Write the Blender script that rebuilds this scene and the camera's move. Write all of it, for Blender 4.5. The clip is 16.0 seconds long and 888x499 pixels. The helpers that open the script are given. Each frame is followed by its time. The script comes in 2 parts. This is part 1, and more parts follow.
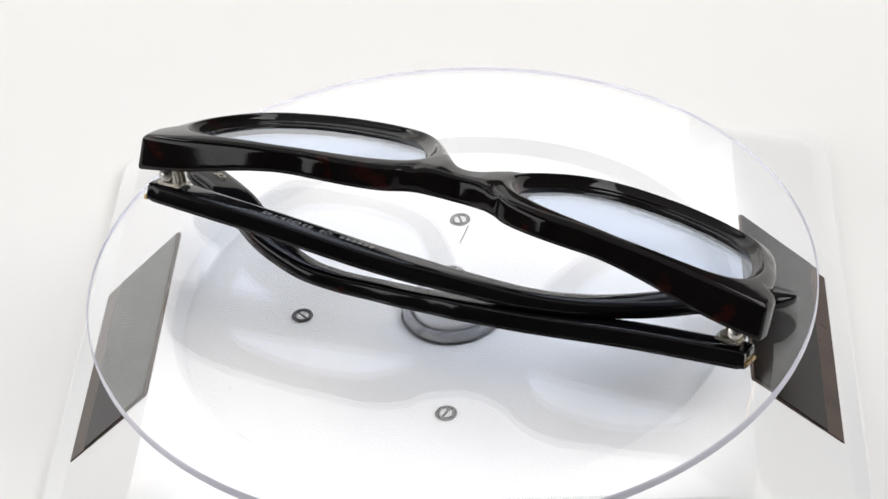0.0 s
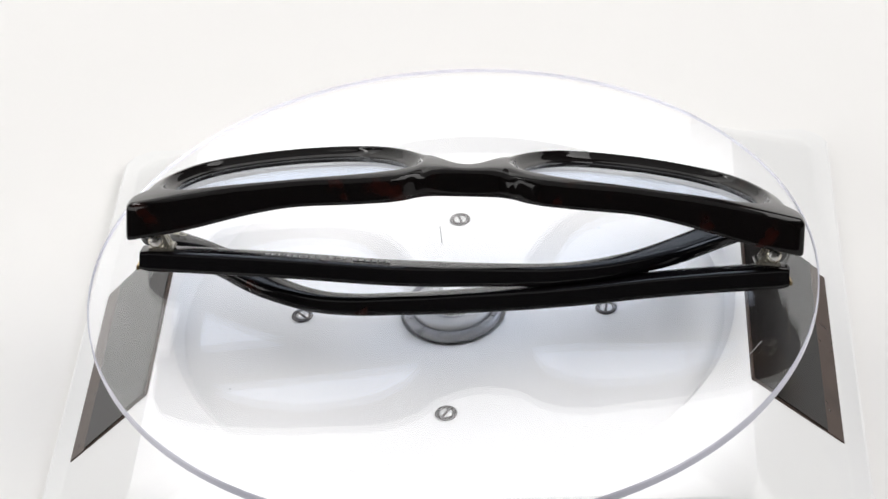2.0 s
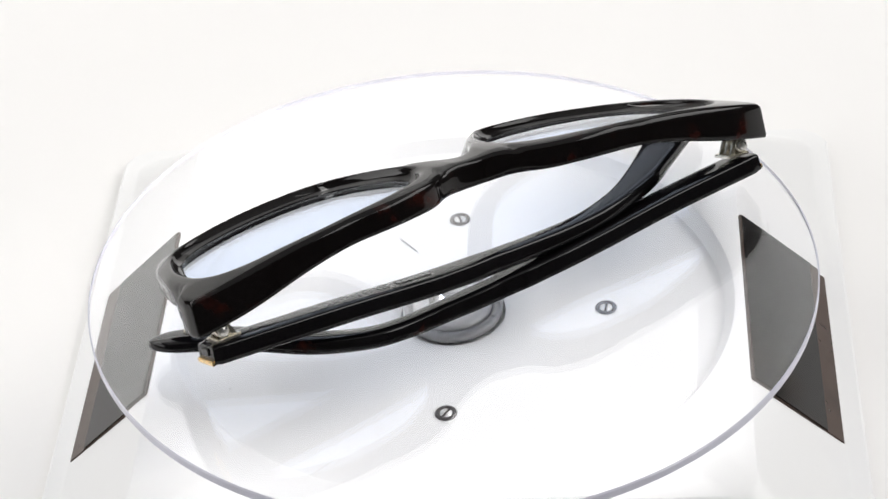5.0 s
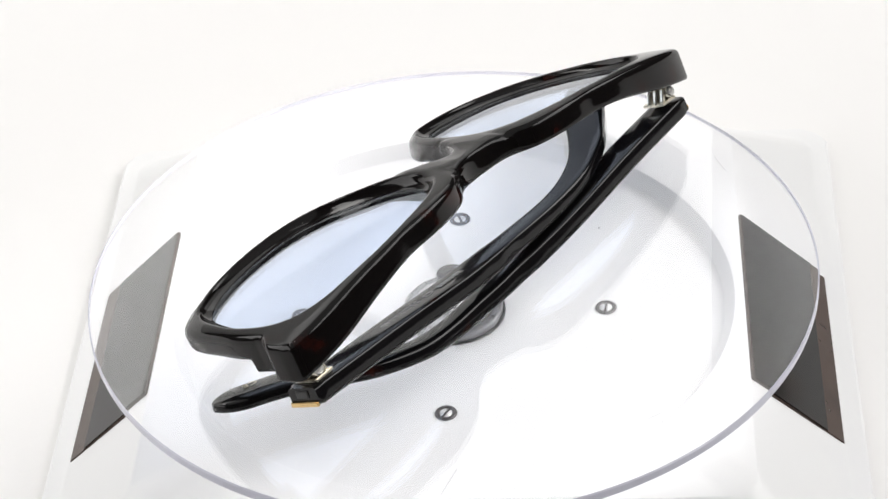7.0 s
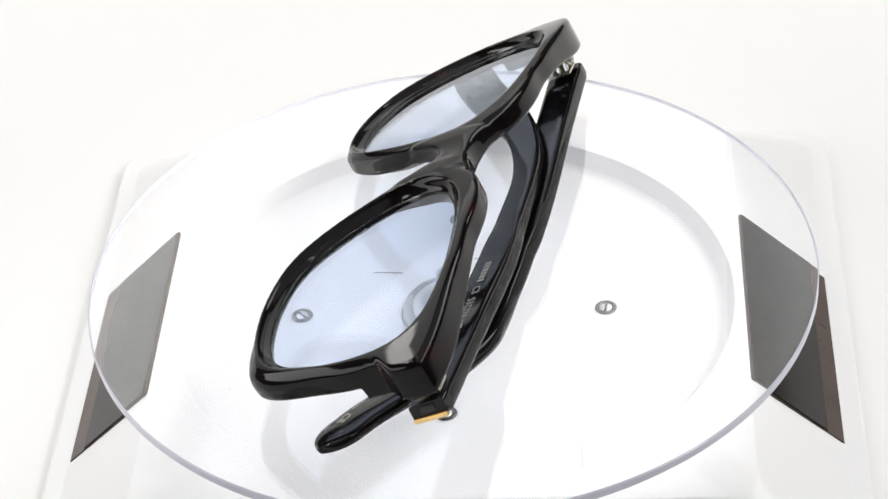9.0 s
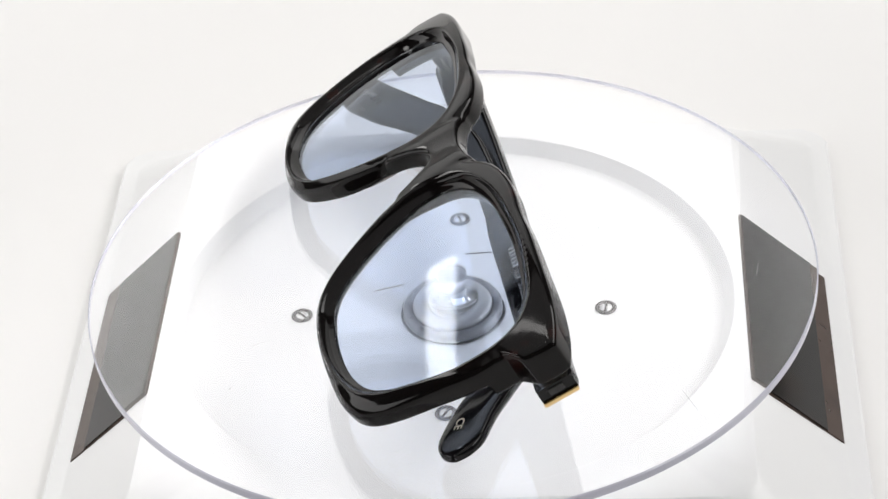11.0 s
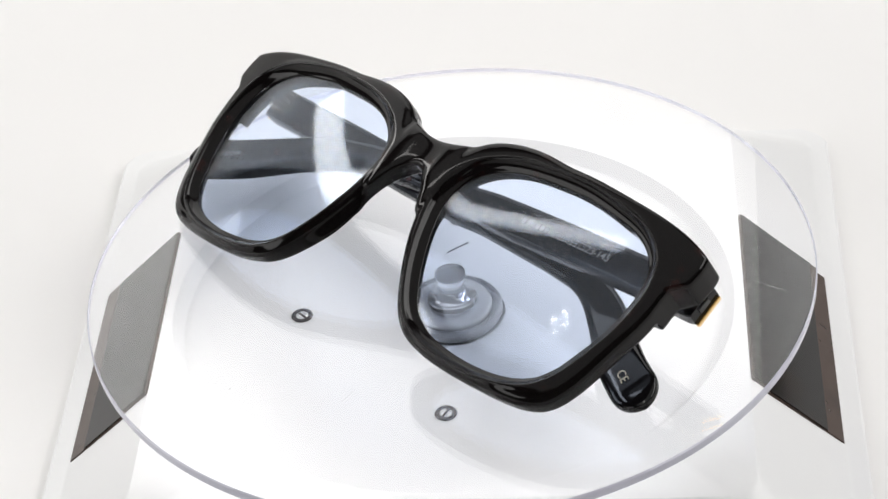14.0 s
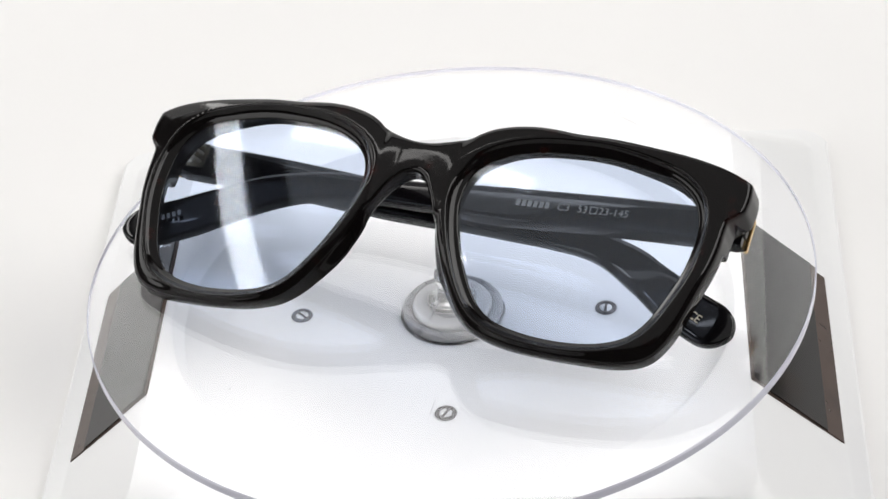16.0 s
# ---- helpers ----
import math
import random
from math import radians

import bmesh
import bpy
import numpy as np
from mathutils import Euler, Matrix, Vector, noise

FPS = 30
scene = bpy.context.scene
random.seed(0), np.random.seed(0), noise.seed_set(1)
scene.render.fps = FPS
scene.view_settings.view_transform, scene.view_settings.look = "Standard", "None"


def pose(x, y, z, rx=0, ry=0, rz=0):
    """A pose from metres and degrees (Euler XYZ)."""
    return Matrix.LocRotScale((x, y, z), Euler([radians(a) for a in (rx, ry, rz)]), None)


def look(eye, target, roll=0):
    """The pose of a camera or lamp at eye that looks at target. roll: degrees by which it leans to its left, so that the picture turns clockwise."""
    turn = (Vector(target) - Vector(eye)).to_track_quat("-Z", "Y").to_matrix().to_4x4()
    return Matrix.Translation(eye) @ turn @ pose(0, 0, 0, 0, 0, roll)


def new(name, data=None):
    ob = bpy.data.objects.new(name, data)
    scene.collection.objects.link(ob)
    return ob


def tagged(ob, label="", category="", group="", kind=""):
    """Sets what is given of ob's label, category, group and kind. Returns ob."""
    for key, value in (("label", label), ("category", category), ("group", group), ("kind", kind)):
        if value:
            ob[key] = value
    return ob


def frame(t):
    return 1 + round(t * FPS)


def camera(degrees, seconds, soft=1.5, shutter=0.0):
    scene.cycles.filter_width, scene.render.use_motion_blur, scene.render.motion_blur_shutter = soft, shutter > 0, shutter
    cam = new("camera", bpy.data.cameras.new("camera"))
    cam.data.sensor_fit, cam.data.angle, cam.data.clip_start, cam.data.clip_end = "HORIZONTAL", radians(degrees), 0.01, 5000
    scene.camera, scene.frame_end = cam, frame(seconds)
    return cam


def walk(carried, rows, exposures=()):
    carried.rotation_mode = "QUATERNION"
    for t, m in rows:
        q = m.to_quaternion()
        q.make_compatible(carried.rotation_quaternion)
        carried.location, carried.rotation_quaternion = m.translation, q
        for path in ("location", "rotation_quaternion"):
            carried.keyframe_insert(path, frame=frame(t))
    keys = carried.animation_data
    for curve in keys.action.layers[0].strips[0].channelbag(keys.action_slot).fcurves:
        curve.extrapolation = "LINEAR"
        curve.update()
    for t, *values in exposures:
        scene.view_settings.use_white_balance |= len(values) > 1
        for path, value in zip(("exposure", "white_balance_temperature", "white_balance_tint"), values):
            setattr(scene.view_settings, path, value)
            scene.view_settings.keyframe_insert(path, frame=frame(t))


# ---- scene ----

# ---- camera: stands still before the turning display stand ----
cam = camera(20.414, 16.0, soft=1.5)
EYE, AIM, ROLL = (-0.0008, -0.4406, 0.3447), (-0.0008, 0.0, 0.00587), 5.365
walk(cam, [(0.0, look(EYE, AIM, -ROLL)), (16.0, look(EYE, AIM, -ROLL))],
     exposures=[(0.0, 0.19), (4.2, 0.25), (6.5, 0.28), (9.2, 0.29), (11.5, 0.17), (12.5, 0.17), (16.0, 0.20)])

# ---- light ----
world = bpy.data.worlds.new("studio")
scene.world = world
world.use_nodes = True
world.node_tree.nodes["Background"].inputs[0].default_value = (1, 1, 1, 1)
world.node_tree.nodes["Background"].inputs[1].default_value = 0.05


def area_lamp(name, eye, target, sx, sy, watts, color, along=None):
    data = bpy.data.lights.new(name, "AREA")
    data.shape, data.size, data.size_y, data.energy, data.color = "RECTANGLE", sx, sy, watts, color
    ob = new(name, data)
    m = look(eye, target)
    if along:                                   # turn the long side to run this way
        z = m.col[2].to_3d()
        x = Vector(along)
        x = (x - z * x.dot(z)).normalized()
        y = z.cross(x)
        m = Matrix((x, y, z)).transposed().to_4x4()
        m.translation = eye
    ob.matrix_world = m
    return ob


# a long window strip on the west side, a slim tube over the stand, a soft screen north; added fills east, west and a
# dim one overhead
area_lamp("window_light", (-1.03, 0.66, 1.02), (0, 0, 0), 1.20, 0.095, 2.7, (1.0, 0.985, 0.96), (-0.10, 1, 0))
area_lamp("tube_light", (-0.50, 0.39, 1.02), (0, 0, 0), 0.50, 0.04, 0.36, (1.0, 0.98, 0.96), (-0.7, 0.66, 0))
area_lamp("north_screen", (-0.32, 1.24, 0.66), (-0.32, 0, 0.30), 1.8, 1.1, 6.0, (1.0, 0.99, 0.98))
# Three invented fill lamps: they brighten the base's sides and soften shadows.
area_lamp("east_fill", (1.22, 0.1, 0.85), (0, 0, 0.0), 1.8, 0.9, 22, (1.0, 0.99, 0.98))
area_lamp("west_fill", (-1.26, 0.0, 0.40), (0, 0, 0.0), 1.9, 0.6, 9.5, (1.0, 0.99, 0.98))
area_lamp("ceiling_fill", (0.0, 0.0, 1.44), (0, 0.0001, 0), 2.2, 2.2, 7.0, (1.0, 0.99, 0.98))

for dx, dy in ((-0.017, -0.017), (0.017, -0.014), (-0.014, 0.017), (0.019, 0.019)):     # four small bulbs of a spot lamp
    area_lamp("spot_bulb", (-0.51 + dx, 0.08 + dy, 1.02), (0, 0, 0), 0.011, 0.011, 0.012, (1.0, 0.99, 0.97))


# ---- materials ----
def material(name, color, rough=0.5, metal=0.0, coat=0.0, grain=0.0, grain_size=300.0, bump=0.0, stain=None, stain_size=40.0,
             stain_amount=0.5, ior=1.5):
    """Principled material with fine grain, broad stains and a slight relief."""
    m = bpy.data.materials.new(name)
    m.use_nodes = True
    nt = m.node_tree
    b = nt.nodes["Principled BSDF"]
    b.inputs["Base Color"].default_value = (*color, 1)
    b.inputs["Roughness"].default_value = rough
    b.inputs["Metallic"].default_value = metal
    b.inputs["Coat Weight"].default_value = coat
    b.inputs["IOR"].default_value = ior
    tc = nt.nodes.new("ShaderNodeTexCoord")

    def noise_node(scale, detail):
        n = nt.nodes.new("ShaderNodeTexNoise")
        n.inputs["Scale"].default_value, n.inputs["Detail"].default_value = scale, detail
        nt.links.new(tc.outputs["Object"], n.inputs["Vector"])
        return n

    fine = noise_node(grain_size, 4)
    broad = noise_node(stain_size, 3)
    if stain:
        ramp = nt.nodes.new("ShaderNodeMapRange")
        ramp.inputs[1].default_value, ramp.inputs[2].default_value = 0.75 - stain_amount * 0.4, 0.85 - stain_amount * 0.2
        nt.links.new(broad.outputs["Fac"], ramp.inputs[0])
        mix = nt.nodes.new("ShaderNodeMix")
        mix.data_type = "RGBA"
        mix.inputs[6].default_value, mix.inputs[7].default_value = (*color, 1), (*stain, 1)
        nt.links.new(ramp.outputs[0], mix.inputs[0])
        nt.links.new(mix.outputs[2], b.inputs["Base Color"])
    rr = nt.nodes.new("ShaderNodeMapRange")
    rr.inputs[3].default_value, rr.inputs[4].default_value = max(rough - grain, 0), min(rough + grain, 1)
    nt.links.new(fine.outputs["Fac"], rr.inputs[0])
    nt.links.new(rr.outputs[0], b.inputs["Roughness"])
    if bump:
        bn = nt.nodes.new("ShaderNodeBump")
        bn.inputs["Strength"].default_value, bn.inputs["Distance"].default_value = bump, 0.0002
        nt.links.new(fine.outputs["Fac"], bn.inputs["Height"])
        nt.links.new(bn.outputs[0], b.inputs["Normal"])
    return m


def clear_plastic(name, color, ior=1.49, rough=0.0):
    """Solid clear acrylic that refracts."""
    m = bpy.data.materials.new(name)
    m.use_nodes = True
    b = m.node_tree.nodes["Principled BSDF"]
    b.inputs["Base Color"].default_value = (*color, 1)
    b.inputs["Transmission Weight"].default_value = 1
    b.inputs["IOR"].default_value = ior
    b.inputs["Roughness"].default_value = rough
    return m


def tinted_lens(name, color, gloss):
    """Thin tinted lens: light passes with a tint, the surface mirrors by Fresnel."""
    m = bpy.data.materials.new(name)
    m.use_nodes = True
    nt = m.node_tree
    nt.nodes.remove(nt.nodes["Principled BSDF"])
    tr, gl = nt.nodes.new("ShaderNodeBsdfTransparent"), nt.nodes.new("ShaderNodeBsdfGlossy")
    lw, mx = nt.nodes.new("ShaderNodeLayerWeight"), nt.nodes.new("ShaderNodeMixShader")
    pw, sc = nt.nodes.new("ShaderNodeMath"), nt.nodes.new("ShaderNodeMath")
    tr.inputs[0].default_value = (*color, 1)
    gl.inputs["Roughness"].default_value = 0.05
    gl.inputs["Color"].default_value = (0.93, 0.96, 1.0, 1)
    lw.inputs["Blend"].default_value = 0.5
    pw.operation, sc.operation = "POWER", "MULTIPLY_ADD"
    pw.inputs[1].default_value = 5
    sc.inputs[1].default_value, sc.inputs[2].default_value = 1 - gloss, gloss
    nt.links.new(lw.outputs["Facing"], pw.inputs[0])
    nt.links.new(pw.outputs[0], sc.inputs[0])
    nt.links.new(sc.outputs[0], mx.inputs[0])
    nt.links.new(tr.outputs[0], mx.inputs[1])
    nt.links.new(gl.outputs[0], mx.inputs[2])
    nt.links.new(mx.outputs[0], nt.nodes["Material Output"].inputs[0])
    return m


M_TABLE = material("white_table", (0.86, 0.85, 0.84), 0.45, grain=0.08, grain_size=90, stain=(0.83, 0.82, 0.81), stain_size=3)
M_WALL = material("white_wall", (0.82, 0.82, 0.81), 0.8, grain=0.05, stain=(0.79, 0.79, 0.78), stain_size=2)
M_DIM = material("dark_grey_wall", (0.05, 0.05, 0.05), 0.8, grain=0.05, stain=(0.04, 0.04, 0.04), stain_size=2)
M_WHITE = material("white_plastic", (0.84, 0.84, 0.84), 0.32, grain=0.06, grain_size=900, bump=0.05, stain=(0.81, 0.81, 0.82), stain_size=25)
M_CELL = material("solar_cell", (0.010, 0.009, 0.009), 0.07, grain=0.01, grain_size=500, stain=(0.022, 0.016, 0.012), stain_size=60)
M_CELL.node_tree.nodes["Principled BSDF"].inputs["Specular IOR Level"].default_value = 0.22
M_CELL_EDGE = material("cell_margin", (0.060, 0.036, 0.026), 0.3, grain=0.08, stain=(0.035, 0.02, 0.015), stain_size=80)
M_STEEL = material("steel", (0.55, 0.54, 0.52), 0.28, 1.0, grain=0.12, grain_size=700, stain=(0.30, 0.29, 0.28), stain_size=400)
M_DARKSTEEL = material("dark_steel", (0.16, 0.15, 0.15), 0.35, 1.0, grain=0.12, grain_size=700, stain=(0.07, 0.07, 0.07), stain_size=300)
M_RACE = material("pale_race", (0.50, 0.50, 0.50), 0.38, 0.35, grain=0.06, grain_size=300, stain=(0.42, 0.42, 0.43), stain_size=120)
M_BRIGHT = material("bright_metal", (0.80, 0.80, 0.80), 0.45, 0.4, grain=0.12, grain_size=900, stain=(0.55, 0.55, 0.55), stain_size=600)
M_GREY = material("grey_bearing", (0.29, 0.29, 0.30), 0.4, 0.3, grain=0.1, grain_size=500, stain=(0.13, 0.13, 0.14), stain_size=200)
M_BLACK = material("black_switch", (0.02, 0.02, 0.02), 0.4, grain=0.1, stain=(0.035, 0.035, 0.035), stain_size=200)
M_ACETATE = material("dark_tortoise_acetate", (0.0045, 0.0036, 0.0036), 0.06, grain=0.03, grain_size=900, bump=0.012,
                     stain=(0.030, 0.005, 0.003), stain_size=120, stain_amount=0.36)
M_ACETATE.node_tree.nodes["Principled BSDF"].inputs["Specular IOR Level"].default_value = 0.22
M_TEMPLE = material("dark_tortoise_temple", (0.0050, 0.0045, 0.0052), 0.08, grain=0.03, grain_size=900, bump=0.01,
                    stain=(0.06, 0.010, 0.004), stain_size=130, stain_amount=0.30)
M_TEMPLE.node_tree.nodes["Principled BSDF"].inputs["Specular IOR Level"].default_value = 0.30
M_GOLD = material("gold_plate", (0.85, 0.62, 0.30), 0.22, 1.0, grain=0.08, grain_size=900)
M_HINGE = material("hinge_metal", (0.68, 0.64, 0.55), 0.22, 1.0, grain=0.1, grain_size=900, stain=(0.4, 0.36, 0.28), stain_size=500)
M_PRINT = material("pale_print", (0.34, 0.33, 0.31), 0.5, grain=0.05)
M_GOLDPRINT = material("gold_print", (0.62, 0.56, 0.42), 0.4, grain=0.05)
M_ACRYLIC = clear_plastic("clear_acrylic", (0.985, 0.985, 0.995))
M_SHAFT = clear_plastic("clear_shaft", (0.98, 0.98, 0.98), rough=0.02)
M_LENS = tinted_lens("blue_lens", (0.835, 0.882, 0.962), 0.04)
# Mostly opaque lavender: paints in the light that a clear edge gathers.
M_EDGE = clear_plastic("pale_edge", (0.84, 0.84, 0.96), rough=0.15)
M_EDGE.node_tree.nodes["Principled BSDF"].inputs["Transmission Weight"].default_value = 0.3
M_PAD = clear_plastic("pale_pad", (0.74, 0.62, 0.60), rough=0.2)
M_CRACK = material("crack", (0.22, 0.22, 0.23), 0.4, grain=0.1)
M_SCRATCH = material("scratch", (0.55, 0.55, 0.56), 0.4, grain=0.1)


# ---- mesh helpers ----
def part(name, bm, mat, parent=None, label="", smooth=True):
    bmesh.ops.recalc_face_normals(bm, faces=bm.faces)
    me = bpy.data.meshes.new(name)
    bm.to_mesh(me)
    bm.free()
    me.materials.append(mat)
    for f in me.polygons:
        f.use_smooth = smooth
    ob = new(name, me)
    if parent:
        ob.parent = parent
    if label:
        tagged(ob, label)
    return ob


def sharp(ob, degrees=35):
    """Edges steeper than this stay crisp."""
    me = ob.data
    bm = bmesh.new()
    bm.from_mesh(me)
    for e in bm.edges:
        if len(e.link_faces) == 2 and e.calc_face_angle(0) > radians(degrees):
            e.smooth = False
    bm.to_mesh(me)
    bm.free()
    return ob


def rings(bm, loops, closed=False, caps=True):
    """Skin a row of equal loops of points; closed joins the last loop to the first."""
    vs = [[bm.verts.new(p) for p in lp] for lp in loops]
    n = len(vs[0])
    pairs = list(zip(vs, vs[1:])) + ([(vs[-1], vs[0])] if closed else [])
    for a, b in pairs:
        for i in range(n):
            j = (i + 1) % n
            bm.faces.new((a[i], a[j], b[j], b[i]))
    if caps and not closed:
        bm.faces.new(vs[0])
        bm.faces.new(vs[-1])
    return vs


def turned(profile, n=96, closed=False, caps=True):
    """A body turned round z from (radius, height) pairs."""
    bm = bmesh.new()
    rings(bm, [[(r * math.cos(2 * math.pi * k / n), r * math.sin(2 * math.pi * k / n), z) for k in range(n)] for r, z in profile],
          closed, caps)
    return bm


def box(size, m=None, bevel=0.0):
    bm = bmesh.new()
    bmesh.ops.create_cube(bm, size=1)
    bmesh.ops.scale(bm, vec=size, verts=bm.verts)
    if bevel:
        bmesh.ops.bevel(bm, geom=bm.edges[:], offset=bevel, segments=2, affect="EDGES")
    if m is not None:
        bm.transform(m)
    return bm


# ---- room ----
TABLE_Z = -0.0320
table = part("table_top", box((2.6, 2.6, 0.03), pose(0, 0, TABLE_Z - 0.015)), M_TABLE, smooth=False)
tagged(table, "plain matt white table top under the display stand", "table", kind="structure")
# Unseen walls close the set; the dark ones darken reflections in glasses and panels.
for nm, sz, at in (("unseen_wall_north", (1.58, 0.03, 1.5), (-0.54, 1.315, 0.705)), ("unseen_wall_north_east", (1.08, 0.03, 1.5), (0.79, 1.315, 0.705)),
                   ("unseen_wall_south", (2.66, 0.03, 1.5), (0, -1.315, 0.705)),
                   ("unseen_wall_east", (0.03, 2.6, 1.5), (1.315, 0, 0.705)), ("unseen_wall_west", (0.03, 2.6, 1.5), (-1.315, 0, 0.705))):
    dim = nm in ("unseen_wall_south", "unseen_wall_east", "unseen_wall_west", "unseen_wall_north_east")
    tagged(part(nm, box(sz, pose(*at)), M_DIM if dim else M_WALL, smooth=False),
           "unseen dark grey wall added to keep reflections dark" if dim else "unseen white wall added to close the set", "wall", kind="structure")
tagged(part("ceiling", box((2.66, 2.66, 0.03), pose(0, 0, 1.47)), M_DIM, smooth=False), "unseen dark grey ceiling added to keep reflections dark", "ceiling", kind="structure")

# ---- display stand ----
YAW = -5.887
stand = new("display_stand")
stand.matrix_world = pose(0, 0, 0, 0, 0, YAW)
tagged(stand, "white square solar turntable stand with sloping sides on a white table", "display stand")
TOP, DISH, FOOT = -0.0095, -0.0136, -0.0286


def stand_body():
    """Square hipped body: flange, sloping sides, flat top with a round dish let into it."""
    bm = bmesh.new()
    n = 192

    def square(h, z, corner):
        pts = []
        for k in range(n):
            a = 2 * math.pi * k / n
            c, s = math.cos(a), math.sin(a)
            p = 10.0 if corner else 2.0
            r = h / (abs(c) ** p + abs(s) ** p) ** (1 / p)
            if corner:
                r = min(h / max(abs(c), abs(s)), (h * math.sqrt(2) - corner) / max(abs(math.cos(a - q * math.pi / 2 - math.pi / 4)) for q in range(4)))
            pts.append((r * c, r * s, z))
        return pts

    loops = [square(0.0915, TABLE_Z, 0.003), square(0.0920, TABLE_Z + 0.0006, 0.003), square(0.0920, FOOT - 0.0008, 0.003), square(0.0914, FOOT - 0.0002, 0.003),
             square(0.0880, FOOT, 0.003), square(0.0870, FOOT + 0.0005, 0.003), square(0.0672, TOP - 0.0006, 0.003), square(0.0662, TOP, 0.003), square(0.0650, TOP, 0), square(0.0643, TOP - 0.0003, 0), square(0.0637, TOP - 0.0012, 0),
             square(0.0627, DISH + 0.0012, 0), square(0.0620, DISH + 0.0004, 0), square(0.0608, DISH, 0), square(0.0120, DISH, 0), square(0.0120, DISH - 0.002, 0)]
    rings(bm, loops)
    return bm


sharp(part("body", stand_body(), M_WHITE, stand), 30)

SLOPE = math.degrees(math.atan2((TOP - FOOT), 0.0870 - 0.0666))
for side in (1, -1):
    turn = pose(0, 0, 0, 0, 0, 0 if side > 0 else 180)
    at = turn @ pose(0.0767, -0.0015 * side, (TOP + FOOT) / 2 + 0.0002, 0, SLOPE, 0)
    width = 0.0276
    panel = part("solar_panel", box((width, 0.0590, 0.0010), at, 0.0002), M_CELL_EDGE, stand, "dark brown-edged glossy solar panel", False)
    part("cell", box((width - 0.0056, 0.0584, 0.0006), at @ pose(-0.0025, 0, 0.0004), 0.0001), M_CELL, panel, "black glossy solar cell", False)


def screw_head():
    return turned([(0.0014, 0.0001), (0.0016, 0.0003), (0.0021, 0.0004), (0.0024, 0.0002), (0.0025, 0.0)], 32, caps=False)


ROD = 0.03504
for k in range(4):
    a = radians(-90.2 + 90 * k)
    s = part("screw", screw_head(), M_DARKSTEEL, stand, "small dark steel screw with a bright recess")
    s.matrix_basis = pose(ROD * math.cos(a), ROD * math.sin(a), DISH + 0.0001, 0, 0, 20 + 25 * k)
    part("recess", turned([(0.0001, 0.0002), (0.0016, 0.0001), (0.0016, 0.0)], 24), M_BRIGHT, s, "bright steel recess")
    part("slot", box((0.0030, 0.0006, 0.0004), pose(0, 0, 0.0001, 0, 0, 40), 0.0001), M_DARKSTEEL, s, "dark screw slot")

hub = part("hub", turned([(0.0090, DISH - 0.001), (0.0112, DISH), (0.0115, DISH + 0.0006), (0.0115, DISH + 0.0016), (0.0111, DISH + 0.0022),
                          (0.0098, DISH + 0.0023), (0.0094, DISH + 0.0016), (0.0092, DISH + 0.0016)], 96), M_GREY, stand, "grey ribbed bearing ring")
part("race", turned([(0.0052, DISH + 0.0012), (0.0090, DISH + 0.0012), (0.0091, DISH + 0.0026), (0.0084, DISH + 0.0031), (0.0060, DISH + 0.0031), (0.0052, DISH + 0.0024)], 72, True),
     M_RACE, hub, "pale grey bearing race")
for k in range(14):
    a = 2 * math.pi * k / 14
    part("rib", box((0.0010, 0.0004, 0.0003), pose(0.0105 * math.cos(a), 0.0105 * math.sin(a), DISH + 0.00235, 0, 0, math.degrees(a)), 0.0001), M_GREY, hub)
for x, y, r in ((0.0265, -0.0555, 0.00045), (0.0335, 0.0300, 0.0002), (-0.0490, -0.0250, 0.0002)):
    bm = bmesh.new()
    bmesh.ops.create_icosphere(bm, subdivisions=1, radius=r)
    bm.transform(pose(x, y, DISH + r * 0.4))
    part("speck", bm, M_BLACK, stand, "tiny dark speck of dirt")
part("switch", box((0.0120, 0.0040, 0.0016), pose(0.0045, -0.0690, TOP - 0.0020, -SLOPE, 0, 0) @ pose(0, 0, 0), 0.0004), M_BLACK, stand, "small dark slide switch")

# turning disc
DISC_T = 0.0023
disc = part("disc", turned([(0.0001, -DISC_T), (0.0450, -DISC_T), (0.0824, -DISC_T), (0.0827, -DISC_T + 0.0003), (0.0827, -0.0003), (0.0824, 0.0), (0.0450, 0.0), (0.0001, 0.0)], 256),
            M_ACRYLIC, stand, "clear round acrylic turning disc")
sharp(disc, 30)
disc.data.materials.append(M_EDGE)
# the rim band takes the painted-in edge light
for f in disc.data.polygons:
    if abs(f.normal.z) < 0.9 and f.center.xy.length > 0.08:
        f.material_index = 1
disc.visible_shadow = False
shaft = part("shaft", turned([(0.0001, DISH + 0.0033), (0.0056, DISH + 0.0033), (0.0058, DISH + 0.0036), (0.0056, DISH + 0.0042), (0.0036, DISH + 0.0046), (0.0032, DISH + 0.0052),
                              (0.0031, -DISC_T - 0.0020), (0.0035, -DISC_T - 0.0014), (0.0035, -DISC_T - 0.0004), (0.0001, -DISC_T - 0.0004)], 64),
             M_SHAFT, disc, "clear plastic shaft under the disc")
shaft.visible_shadow = False
for x, y, turn, length in ((0.0500, 0.0478, -52, 0.0050), (0.0521, 0.0488, 20, 0.0022), (0.0715, 0.0060, -18, 0.0080), (-0.0410, 0.0605, 25, 0.0060), (-0.0090, -0.0470, 70, 0.0050), (0.0230, -0.0330, 35, 0.0040)):
    scratch = part("scratch", box((length, 0.00012, 0.00003), pose(x, y, 0.00001, 0, 0, turn)), M_SCRATCH, disc, "fine pale scratch", False)
    scratch.visible_shadow = False
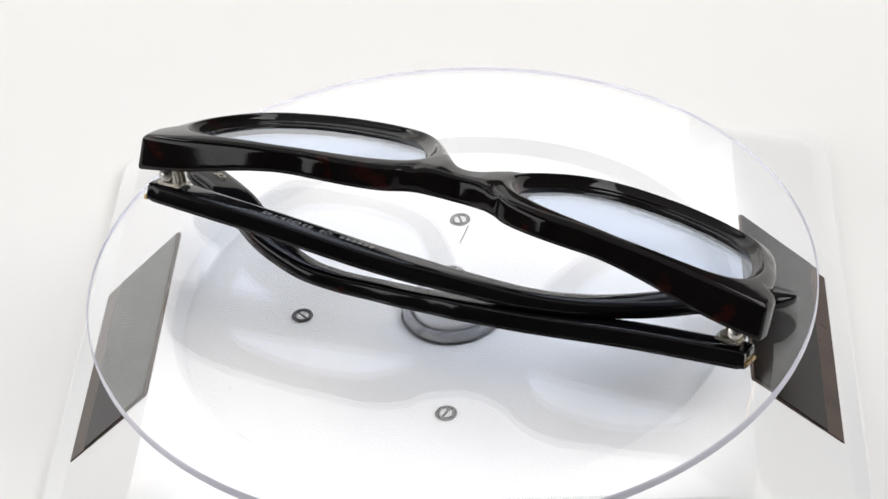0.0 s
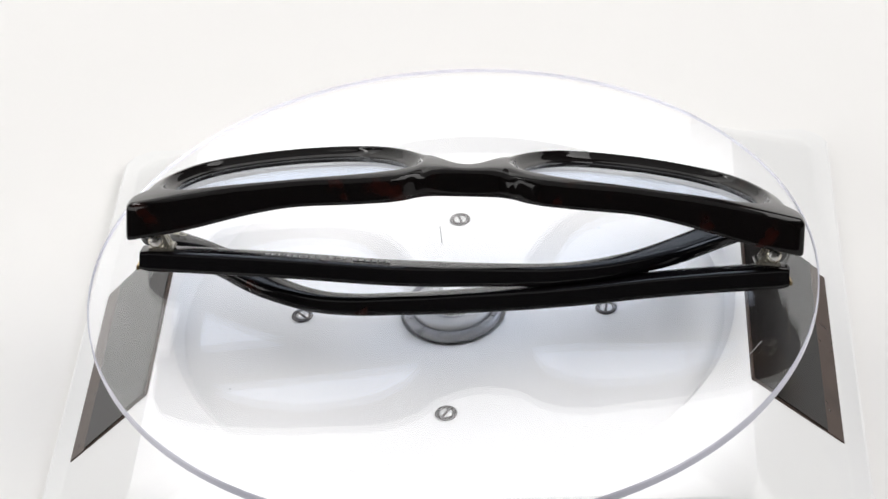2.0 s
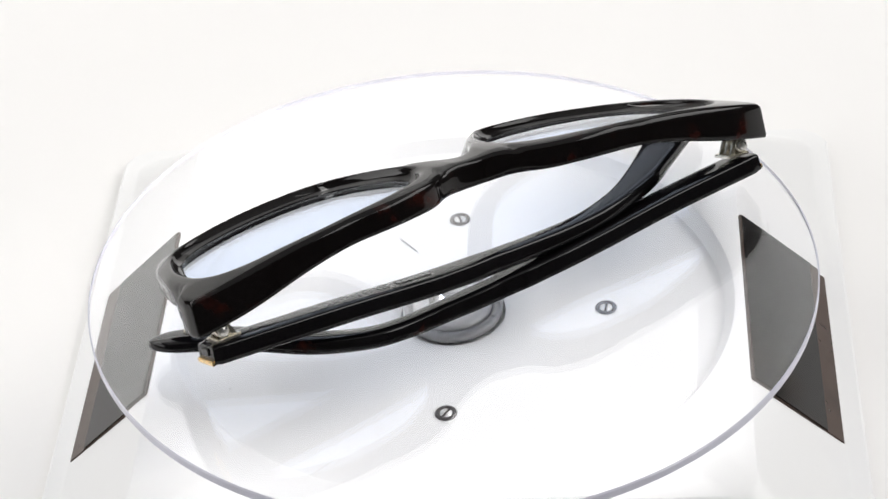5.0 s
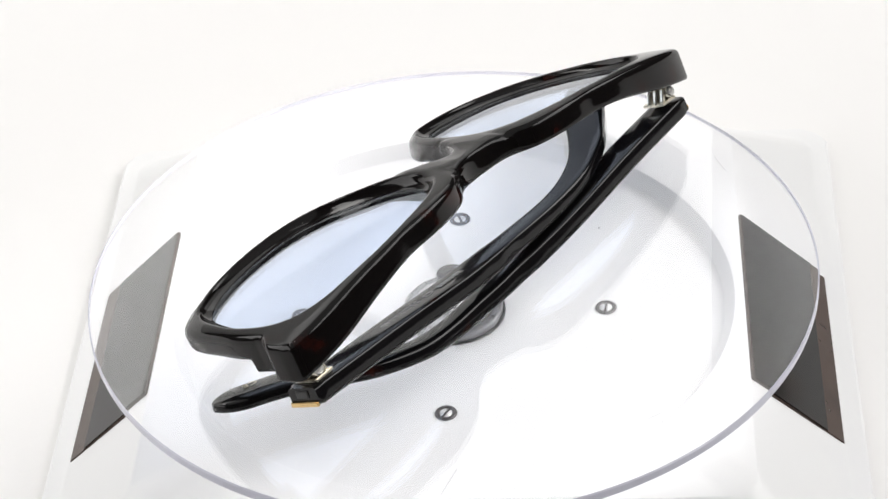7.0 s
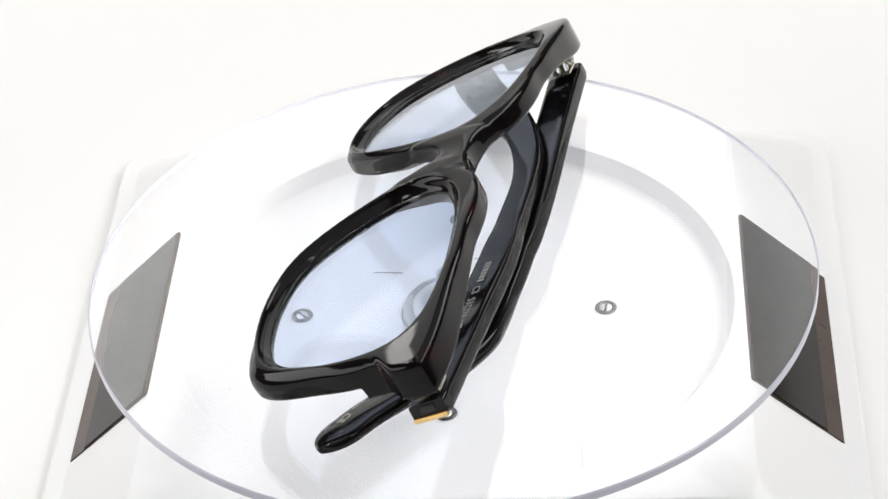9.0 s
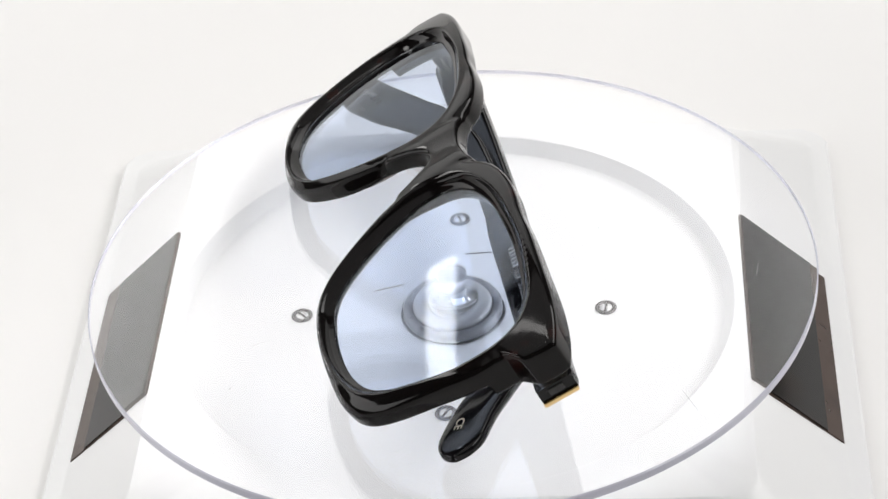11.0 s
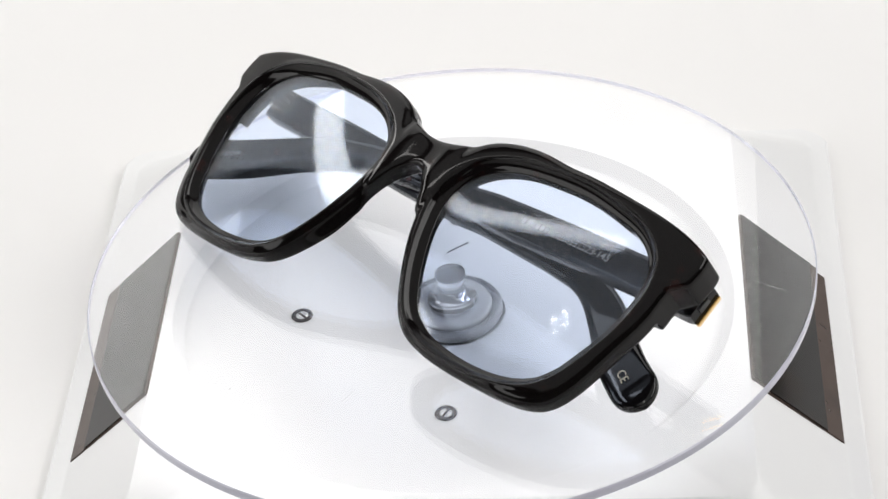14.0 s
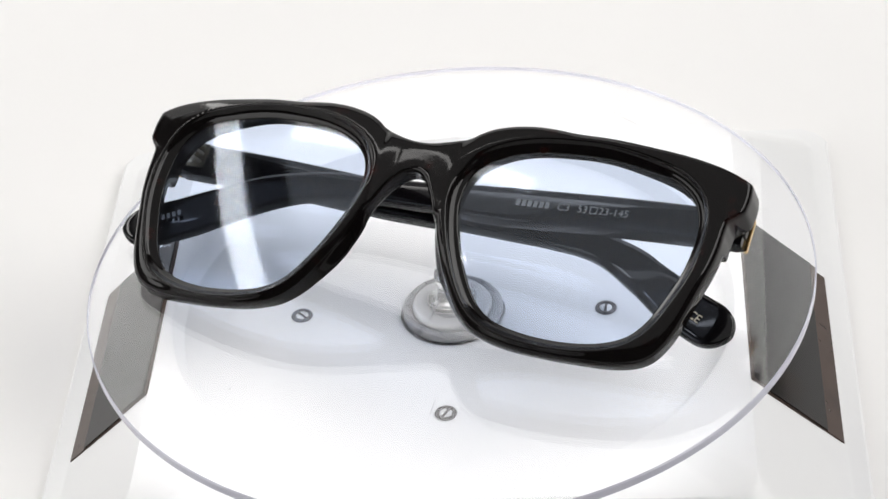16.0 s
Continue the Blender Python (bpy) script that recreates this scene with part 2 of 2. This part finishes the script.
for x, y, turn, length in ((-0.0005, 0.0087, 50.0, 0.006), (-0.0049, -0.0136, 65.0, 0.0066)):
    crack = part("crack", box((length, 0.0002, 0.0004), pose(x, y, -DISC_T + 0.0006, 0, 0, turn)), M_CRACK, disc, "fine dark crack under the disc", False)
    crack.visible_shadow = False


# ---- eyeglasses ----
mm = 0.001
glasses = new("eyeglasses")
tagged(glasses, "folded black tortoise acetate eyeglasses with blue-tinted lenses on a clear disc", "eyeglasses")


def face_z(x, y):
    """Front surface of the frame, in millimetres: wrapped sideways and slightly domed."""
    return 8.5 * (1 - (abs(x) / 74) ** 2.6) + 0.04 * y + 1.2 - 1.2 * ((y + 22) / 24) ** 2 + 1.9 * math.exp(-(max(abs(x), 6.5) / 7) ** 2)


def polar_curve(keys, a, soft):
    """Radius at the angle a, from (angle, radius) keys round the circle."""
    n = len(keys)
    a = (a + 180) % 360 - 180
    for i in range(n):
        a0, r0 = keys[i]
        a1, r1 = keys[(i + 1) % n]
        if a1 <= a0:
            a1 += 360
        b = a if a >= a0 else a + 360
        if a0 <= b <= a1:
            t = (b - a0) / (a1 - a0)
            if soft:
                am, rm = keys[i - 1]
                ap, rp = keys[(i + 2) % n]
                am -= 360 if am > a0 else 0
                ap += 360 * math.ceil((a1 - ap) / 360) if ap < a1 else 0
                h = a1 - a0
                m0, m1 = (r1 - rm) / (a1 - am) * h, (rp - r0) / (ap - a0) * h
                return (2 * t ** 3 - 3 * t ** 2 + 1) * r0 + (t ** 3 - 2 * t ** 2 + t) * m0 + (-2 * t ** 3 + 3 * t ** 2) * r1 + (t ** 3 - t ** 2) * m1
            return r0 + (r1 - r0) * t
    return keys[0][1]


OUTER = [(-180, 31.2), (-170, 29.9), (-160, 29.0), (-148, 28.6), (-136, 29.0), (-124, 29.1), (-113, 27.9), (-95, 26.6), (-78, 26.9), (-66, 28.3), (-54, 30.5),
         (-45, 31.8), (-37, 31.1), (-20, 29.4), (-8, 29.3), (5, 30.6), (16, 32), (20.5, 33), (23.5, 36.8), (29, 38.9), (33, 40.0), (36.5, 38.6), (46, 34.2),
         (57, 30.1), (69, 27.3), (84, 25.9), (102, 26.0), (113, 28.0), (128, 31.9), (136, 34.2), (143, 35.8), (151, 36), (160, 35), (170, 33.0)]
LENS = [(-180, 26.2), (-168, 24.8), (-156, 24.1), (-144, 24.0), (-132, 24.3), (-120, 23.9), (-108, 22.9), (-96, 22.4), (-84, 22.4), (-72, 22.9), (-60, 23.8),
        (-48, 24.6), (-36, 24.3), (-24, 23.6), (-12, 23.7), (0, 24.4), (12, 25.4), (24, 26.8), (34, 27.3), (48, 25.6), (60, 23.2), (72, 21.8), (84, 21.2),
        (96, 21.1), (108, 21.7), (120, 23.3), (132, 25.5), (144, 27.9), (155, 29.2), (168, 28.2)]
CENTRE = (40.0, -22.0)
NRIM = 480


def outline(keys, kept=None):
    """Radii round the rim, evened out but for the stretch that is kept crisp."""
    a = [-180 + 360 * k / NRIM for k in range(NRIM)]
    r = np.array([polar_curve(keys, v, not (kept and kept[0] < v < kept[1])) for v in a])
    free = np.array([0.0 if kept and kept[0] < v < kept[1] else 1.0 for v in a])
    for _ in range(60):
        r = r + free * 0.5 * ((np.roll(r, 1) + np.roll(r, -1)) / 2 - r)
    return r


def bridge(bm):
    """A bar between the rims: arched above and below, its face hollowed to a saddle between them."""
    sections = []
    for i in range(57):
        x = -14 + 0.5 * i
        top = -4.2 + 3.6 * (x / 11.4) ** 2 - 0.25 * max(abs(x) - 10, 0)
        clear = -22 + math.sqrt(max(0.0, 30.5 ** 2 - (40 - abs(x)) ** 2))
        low = max(-11.8 - 0.17 * x * x, clear)
        ym, h = (top + low) / 2, (top - low) / 2
        ring = []
        for k in range(64):
            a = 2 * math.pi * (k + 0.5) / 64
            cs, sn = math.cos(a), math.sin(a)
            y = ym + h * math.copysign(abs(cs) ** 0.32, cs)
            u = 0.5 + 0.5 * math.copysign(abs(sn) ** 0.32, sn)
            flat = face_z(13, y)
            front = flat + min(0.0 + 0.014 * x * x, 0.35 if abs(x) < 9 else -0.4)
            back = flat - 6.3 + 2.0 * min(max((ym - y) / 8, 0), 1)
            ring.append((x * mm, y * mm, (back + (front - back) * u) * mm))
        sections.append(ring)
    rings(bm, sections)


def rim_point(side, a, r, off):
    x, y = CENTRE[0] + r * math.cos(radians(a)), CENTRE[1] + r * math.sin(radians(a))
    return (side * x * mm, y * mm, (face_z(x, y) + off) * mm)


def depth(x):
    t = min(max((x - 36) / 29, 0), 1)
    return 6.1 + 0.5 * math.exp(-(x / 12) ** 2) + 2.3 * t * t * (3 - 2 * t)


def front_frame():
    bm = bmesh.new()
    outer, inner = outline(OUTER, (14, 35)), outline(LENS)
    for side in (1, -1):
        names = ["back_in", "back_lens", "seat", "lip", "lip2", "lip3", "crest_in2", "crest_in", "crest", "face1", "face2", "face3", "face", "edge3", "edge2", "edge1", "back_edge1", "back_edge2", "back_edge3"]
        loops = {n: [] for n in names}
        for k in range(NRIM):
            a = -180 + 360 * k / NRIM
            end = 15 < a < 45
            ro, rl = outer[k], inner[k]
            x = CENTRE[0] + ro * math.cos(radians(a))
            y = CENTRE[1] + ro * math.sin(radians(a))
            d = 5.0 + (depth(x) - 5.0) * min((180 - a) / 15, 1) if a > 10 else 5.0 + 0.5 * max(0.0, math.cos(radians(a)))
            # the rim tapers backwards below, flares to the nose pads, and stands straight at the temples
            near = min(max(x / 6, 0), 1)
            nasal = min(max((abs(a) - 120) / 40, 0), 1)
            draft = (0.4 * max(0.0, -math.sin(radians(a))) ** 2 - 2.2 * nasal * min(max(0.55 - math.sin(radians(a)), 0), 1)) * near * near * (3 - 2 * near) if a < 0 or a > 150 else 0.0
            draft = min(draft, max(ro - rl - 3.2, 0.0))
            rnd = 1.0 - 0.2 * min(max((a - 8) / 10, 0), 1) * min(max((48 - a) / 12, 0), 1)
            low = max(0.0, -math.sin(radians(a))) * 1.3      # the lower rim is rounder
            g = rl + 2.6
            g = min(g, ro - 1.4)

            def add(n, r, off):
                loops[n].append(rim_point(side, a, r, off))
            add("back_in", min(rl + 1.3, ro - 1.4 - draft), -d + 0.1)
            add("back_lens", rl + 0.2, -d + 0.9)
            add("seat", rl, -3.6)
            add("lip", rl, -2.55)
            add("lip2", rl + 0.45, -2.33)
            add("lip3", rl + (g - rl) * 0.48, -1.85)
            add("crest_in2", rl + (g - rl) * 0.8, -0.98)
            add("crest_in", g - 0.15, -0.28)
            add("crest", g + 0.22, -0.05)
            rf = max(ro - (1.5 + low) * rnd, g + 0.5)
            for q in (1, 2, 3):
                add("face%d" % q, g + 0.22 + (rf - g - 0.22) * q / 4, -0.05 - (0.15 * rnd + low * 0.1) * (q / 4) ** 3)
            add("face", rf, -0.16 * rnd - low * 0.1)
            add("edge3", ro - (0.75 + 0.4 * low) * rnd, -0.42 * rnd - low * 0.25)
            add("edge2", ro - (0.22 + 0.1 * low) * rnd, -0.9 * rnd - low * 0.4)
            add("edge1", ro, -1.5 * rnd - low * 0.6 - 0.02)
            add("back_edge1", ro - draft * 0.85, -d + 0.8)
            add("back_edge2", ro - 0.22 * rnd - draft, -d + 0.25)
            add("back_edge3", ro - 0.8 * rnd - draft, -d)
        rings(bm, [loops[n] for n in names], closed=True)
    bridge(bm)
    return bm


front = part("front_frame", front_frame(), M_ACETATE, glasses, "glossy dark tortoise acetate front")
even = front.modifiers.new("even", "REMESH")
even.mode, even.voxel_size, even.use_smooth_shade = "VOXEL", 0.00023, True
polish = front.modifiers.new("polish", "SMOOTH")
polish.factor, polish.iterations = 0.5, 13
# the joints between bridge and rims are filed to a soft fillet
bpy.context.view_layer.update()
evened = bpy.data.meshes.new_from_object(front.evaluated_get(bpy.context.evaluated_depsgraph_get()))
front.modifiers.clear()
bm = bmesh.new()
bm.from_mesh(evened)
for near, far, times in ((6.5, 11.5, 20), (5.5, 12.5, 14), (4.0, 14.0, 8), (0.0, 16.0, 5)):
    filed = [v for v in bm.verts if near * mm < abs(v.co.x) < far * mm and v.co.y > -25 * mm and math.hypot(abs(v.co.x) - 40 * mm, v.co.y + 22 * mm) > (30.5 if near else 0) * mm]
    for _ in range(times):
        bmesh.ops.smooth_vert(bm, verts=filed, factor=0.5, use_axis_x=True, use_axis_y=True, use_axis_z=True)
bm.to_mesh(evened)
bm.free()
evened.materials.clear()
evened.materials.append(M_ACETATE)
front.data = evened
for polygon in evened.polygons:
    polygon.use_smooth = True


def nose_pad(side):
    bm = bmesh.new()
    secs = []
    for i in range(17):
        t = i / 16
        a = radians(172 + 44 * t)
        rr = polar_curve(OUTER, math.degrees(a) - 360, True) - 0.7
        x, y = CENTRE[0] + rr * math.cos(a), CENTRE[1] + rr * math.sin(a)
        w = 0.2 + 0.7 * math.sin(math.pi * t) ** 0.8
        zc = face_z(x, y) - 4.8
        secs.append([(side * (x + w * 0.8 * math.cos(q) * math.cos(a)) * mm, (y + w * 0.8 * math.cos(q) * math.sin(a)) * mm, (zc + w * 1.3 * math.sin(q)) * mm)
                     for q in (2 * math.pi * k / 16 for k in range(16))])
    rings(bm, secs)
    return bm


for side in (1, -1):
    part("nose_pad", nose_pad(side), M_PAD, glasses, "pale pinkish translucent nose pad")


def lens(side):
    bm = bmesh.new()
    loops = []
    rim = outline(LENS)
    for off, order in ((-2.6, range(1, 13)), (-3.5, range(12, 0, -1))):
        for i in order:
            lp = []
            for k in range(120):
                a = -180 + 3 * k
                r = (rim[4 * k] + 0.15) * i / 12
                lp.append(rim_point(side, a, r, off))
            loops.append(lp)
    rings(bm, loops)
    return bm


for side in (1, -1):
    sharp(part("lens", lens(side), M_LENS, glasses, "pale blue tinted glossy lens"), 30)

RIGHT_PATH = [(71, -5.5, -12.7), (40, -5.5, -13.7), (15, -5.8, -14.9), (-9, -6.2, -14.9), (-22, -6.6, -14.4), (-33, -8.1, -13.0), (-44, -12.3, -10.9),
              (-54, -19.0, -8.6), (-60, -23.2, -7.2), (-67, -27.2, -5.9), (-74, -30.4, -4.8)]
LEFT_PATH = [(-71, -5.5, -13.2), (-46, -5.6, -15.6), (-22, -6.0, -18.8), (3, -6.6, -21.4), (15, -7.2, -22.3), (24, -7.6, -22.8), (33, -8.6, -22.4), (43, -12.8, -20.6),
             (53, -19.3, -17.4), (60, -24.0, -15.5), (67, -27.6, -14.1), (74, -30.6, -12.9)]
HALF_H = [(0, 4.35), (0.36, 4.35), (0.42, 4.1), (0.48, 3.35), (0.6, 3.1), (0.7, 3.7), (0.8, 4.6), (0.9, 5.3), (1.0, 5.5)]
HALF_T = [(0, 2.3), (0.4, 2.25), (0.55, 2.2), (0.75, 2.1), (0.9, 1.9), (1.0, 1.7)]


def along(keys, t):
    for (a, u), (b, v) in zip(keys, keys[1:]):
        if t <= b:
            f = (t - a) / (b - a)
            f = f * f * (3 - 2 * f)
            return u + (v - u) * f
    return keys[-1][1]


def spline(path, n):
    """Even points along a smooth curve through the path."""
    P = [Vector(p) for p in path]
    P = [P[0] * 2 - P[1]] + P + [P[-1] * 2 - P[-2]]
    out = []
    for i in range(1, len(P) - 2):
        for k in range(24):
            t = k / 24
            out.append(0.5 * ((2 * P[i]) + (P[i + 1] - P[i - 1]) * t + (2 * P[i - 1] - 5 * P[i] + 4 * P[i + 1] - P[i + 2]) * t * t
                              + (3 * P[i] - P[i - 1] - 3 * P[i + 1] + P[i + 2]) * t ** 3))
    out.append(P[-2])
    s = [0.0]
    for a, b in zip(out, out[1:]):
        s.append(s[-1] + (b - a).length)
    pts = []
    for k in range(n):
        d = s[-1] * k / (n - 1)
        j = next((i for i in range(len(s) - 1) if s[i + 1] >= d), len(s) - 2)
        f = (d - s[j]) / max(s[j + 1] - s[j], 1e-9)
        pts.append(out[j].lerp(out[j + 1], f))
    return pts


def temple(path):
    bm = bmesh.new()
    n = 600
    pts = spline(path, n)
    loops = []
    steps = [0, 3] + list(range(6, 570, 6)) + [570 + round(29 * math.sin(math.pi / 2 * k / 14)) for k in range(15)]
    for i in sorted(set(steps)):
        c = pts[i]
        t = i / (n - 1)
        tan = (pts[min(i + 3, n - 1)] - pts[max(i - 3, 0)]).normalized()
        up = Vector((0, 0, 1))
        up = (up - tan * up.dot(tan)).normalized()
        hv = up.cross(tan).normalized()
        if hv.y < 0:
            hv = -hv
        h, th = along(HALF_H, t), along(HALF_T, t)
        e = 0.30 if t < 0.45 else 0.30 + 0.25 * min((t - 0.45) / 0.2, 1)
        if t > 0.952:                                     # rounded tip
            q = min((t - 0.952) / 0.048, 0.992)
            h, th = h * math.sqrt(1 - q * q), th * math.sqrt(1 - 0.8 * q * q)
        if t < 0.006:
            h, th = h - 0.25, th - 0.25
        ring = []
        for k in range(32):
            a = 2 * math.pi * (k + 0.5) / 32
            cs, sn = math.cos(a), math.sin(a)
            p = c + hv * (h * math.copysign(abs(cs) ** e, cs)) + up * (th * math.copysign(abs(sn) ** e, sn))
            ring.append(p * mm)
        loops.append(ring)
    rings(bm, loops)
    return bm


def hinge(side, parent):
    """Metal hinge: a leaf on the temple, a leaf on the front, three knuckles and a screw."""
    x = 66.3 * side
    h = part("hinge", box((0.0056, 0.0062, 0.0008), pose(x * mm, -0.0052, -0.0101, 0, side * 2, 0), 0.0002), M_HINGE, parent, "worn gold-toned metal hinge", False)
    part("front_leaf", box((0.0050, 0.0056, 0.0009), pose((x + 0.6 * side) * mm, -0.0050, -0.0062, 0, side * 10, 0), 0.0002), M_HINGE, h, "", False)
    for k in range(3):
        m = pose((x + 1.2 * side) * mm, -0.0030 - 0.0021 * k, -0.0082, 90, 0, 0)
        bm = turned([(0.0004, -0.0009), (0.0013, -0.0009), (0.0016, -0.0007), (0.0016, 0.0007), (0.0013, 0.0009), (0.0004, 0.0009)], 24)
        bm.transform(m)
        part("knuckle", bm, M_HINGE, h)
        part("tongue", box((0.0011, 0.0009, 0.0036), pose((x + 0.2 * side - (0.9 * side)) * mm, -0.0030 - 0.0021 * k, -0.0083, 0, 28 * side, 0), 0.0002), M_HINGE, h, "", False)
    bm = turned([(0.0001, 0.0004), (0.0010, 0.0004), (0.0012, 0.0001), (0.0012, -0.0004)], 20)
    bm.transform(pose((x + 1.2 * side) * mm, -0.0018, -0.0082, -90, 0, 0))
    part("hinge_screw", bm, M_STEEL, h)


arms = {}
for side, path in ((1, RIGHT_PATH), (-1, LEFT_PATH)):
    arm = sharp(part("temple", temple(path), M_TEMPLE, glasses, "glossy dark tortoise temple folded behind the front"), 40)
    arms[side] = arm
    part("gold_plate", box((0.0008, 0.0080, 0.0011), pose(0.0713 * side, -0.0056, -0.0142, 0, 2 * side, 0), 0.00015), M_GOLD, arm, "thin gold end plate", False)
    part("end_slot", box((0.0006, 0.0034, 0.0016), pose(0.0710 * side, -0.0056, -0.0121), 0.0001), M_BLACK, arm, "dark hinge slot in the temple end", False)
    hinge(side, arm)


def lettering(text, size, m, mat, parent):
    data = bpy.data.curves.new("lettering", "FONT")
    data.body, data.size, data.extrude = text, size, 0.00003
    tmp = bpy.data.objects.new("lettering", data)
    scene.collection.objects.link(tmp)
    me = bpy.data.meshes.new_from_object(tmp)
    bpy.data.objects.remove(tmp)
    me.transform(m)
    me.materials.append(mat)
    ob = new("lettering", me)
    ob.parent = parent
    return ob


# print on the inner face of the right temple: an unreadable code, then the size
INNER = pose(0.0160, -0.0064, -0.01245, 0, -2.35, 0)
for k in range(6):
    part("print_bar", box((0.0010, 0.0016, 0.00006), INNER @ pose(0.0008 + 0.00145 * k, 0.0009, 0.00003)), M_PRINT, arms[1], "", False)
lettering("C3", 0.0026, INNER @ pose(0.0105, 0, 0.00003), M_PRINT, arms[1])
lettering("53", 0.0026, INNER @ pose(0.0154, 0, 0.00003), M_PRINT, arms[1])
for dx, dy, w, h in ((0.0, 0.0, 0.0016, 0.0002), (0.0, 0.0016, 0.0016, 0.0002), (-0.0008, 0.0008, 0.0002, 0.0018), (0.0008, 0.0008, 0.0002, 0.0018)):
    part("print_bar", box((w, h, 0.00006), INNER @ pose(0.0194 + dx, dy + 0.0001, 0.00003)), M_PRINT, arms[1], "", False)
lettering("23-145", 0.0026, INNER @ pose(0.0206, 0, 0.00003), M_PRINT, arms[1])
lettering("CE", 0.0028, pose(0.0632, -0.0274, -0.01222, 0, -3, -28), M_GOLDPRINT, arms[-1])
part("print_bar", box((0.0014, 0.0004, 0.00006), pose(0.0690, -0.0302, -0.01265, 0, 0, -28)), M_PRINT, arms[-1], "", False)
for k in range(5):
    part("print_bar", box((0.0008, 0.0013, 0.00006), pose(-0.0610 - 0.0012 * k, -0.0240 - 0.0006 * k, -0.00385, 0, 3, 28)), M_PRINT, arms[1], "", False)


# ---- movement ----
BASE_POSE = pose(0.00163, 0.01357, 0.02502, 25.044, -4.890, -30.712)
TILT = Matrix.Rotation(radians(161.0), 4, "Z") @ Matrix.Rotation(radians(0.98), 4, "Y") @ Matrix.Rotation(radians(-161.0), 4, "Z")


def turn_at(t):
    return 272.711 + 11.2092 * (t - 8) + 0.0160 * (t - 8) ** 2


def motions():
    times = [0.5 * k for k in range(33)]
    walk(disc, [(t, pose(0, 0.0004, -0.0001, 0, 0, turn_at(t) - YAW) @ pose(-0.0002, 0.0004, 0) @ TILT) for t in times])
    walk(glasses, [(t, pose(0, 0, 0, 0, 0, turn_at(t)) @ BASE_POSE) for t in times])


motions()
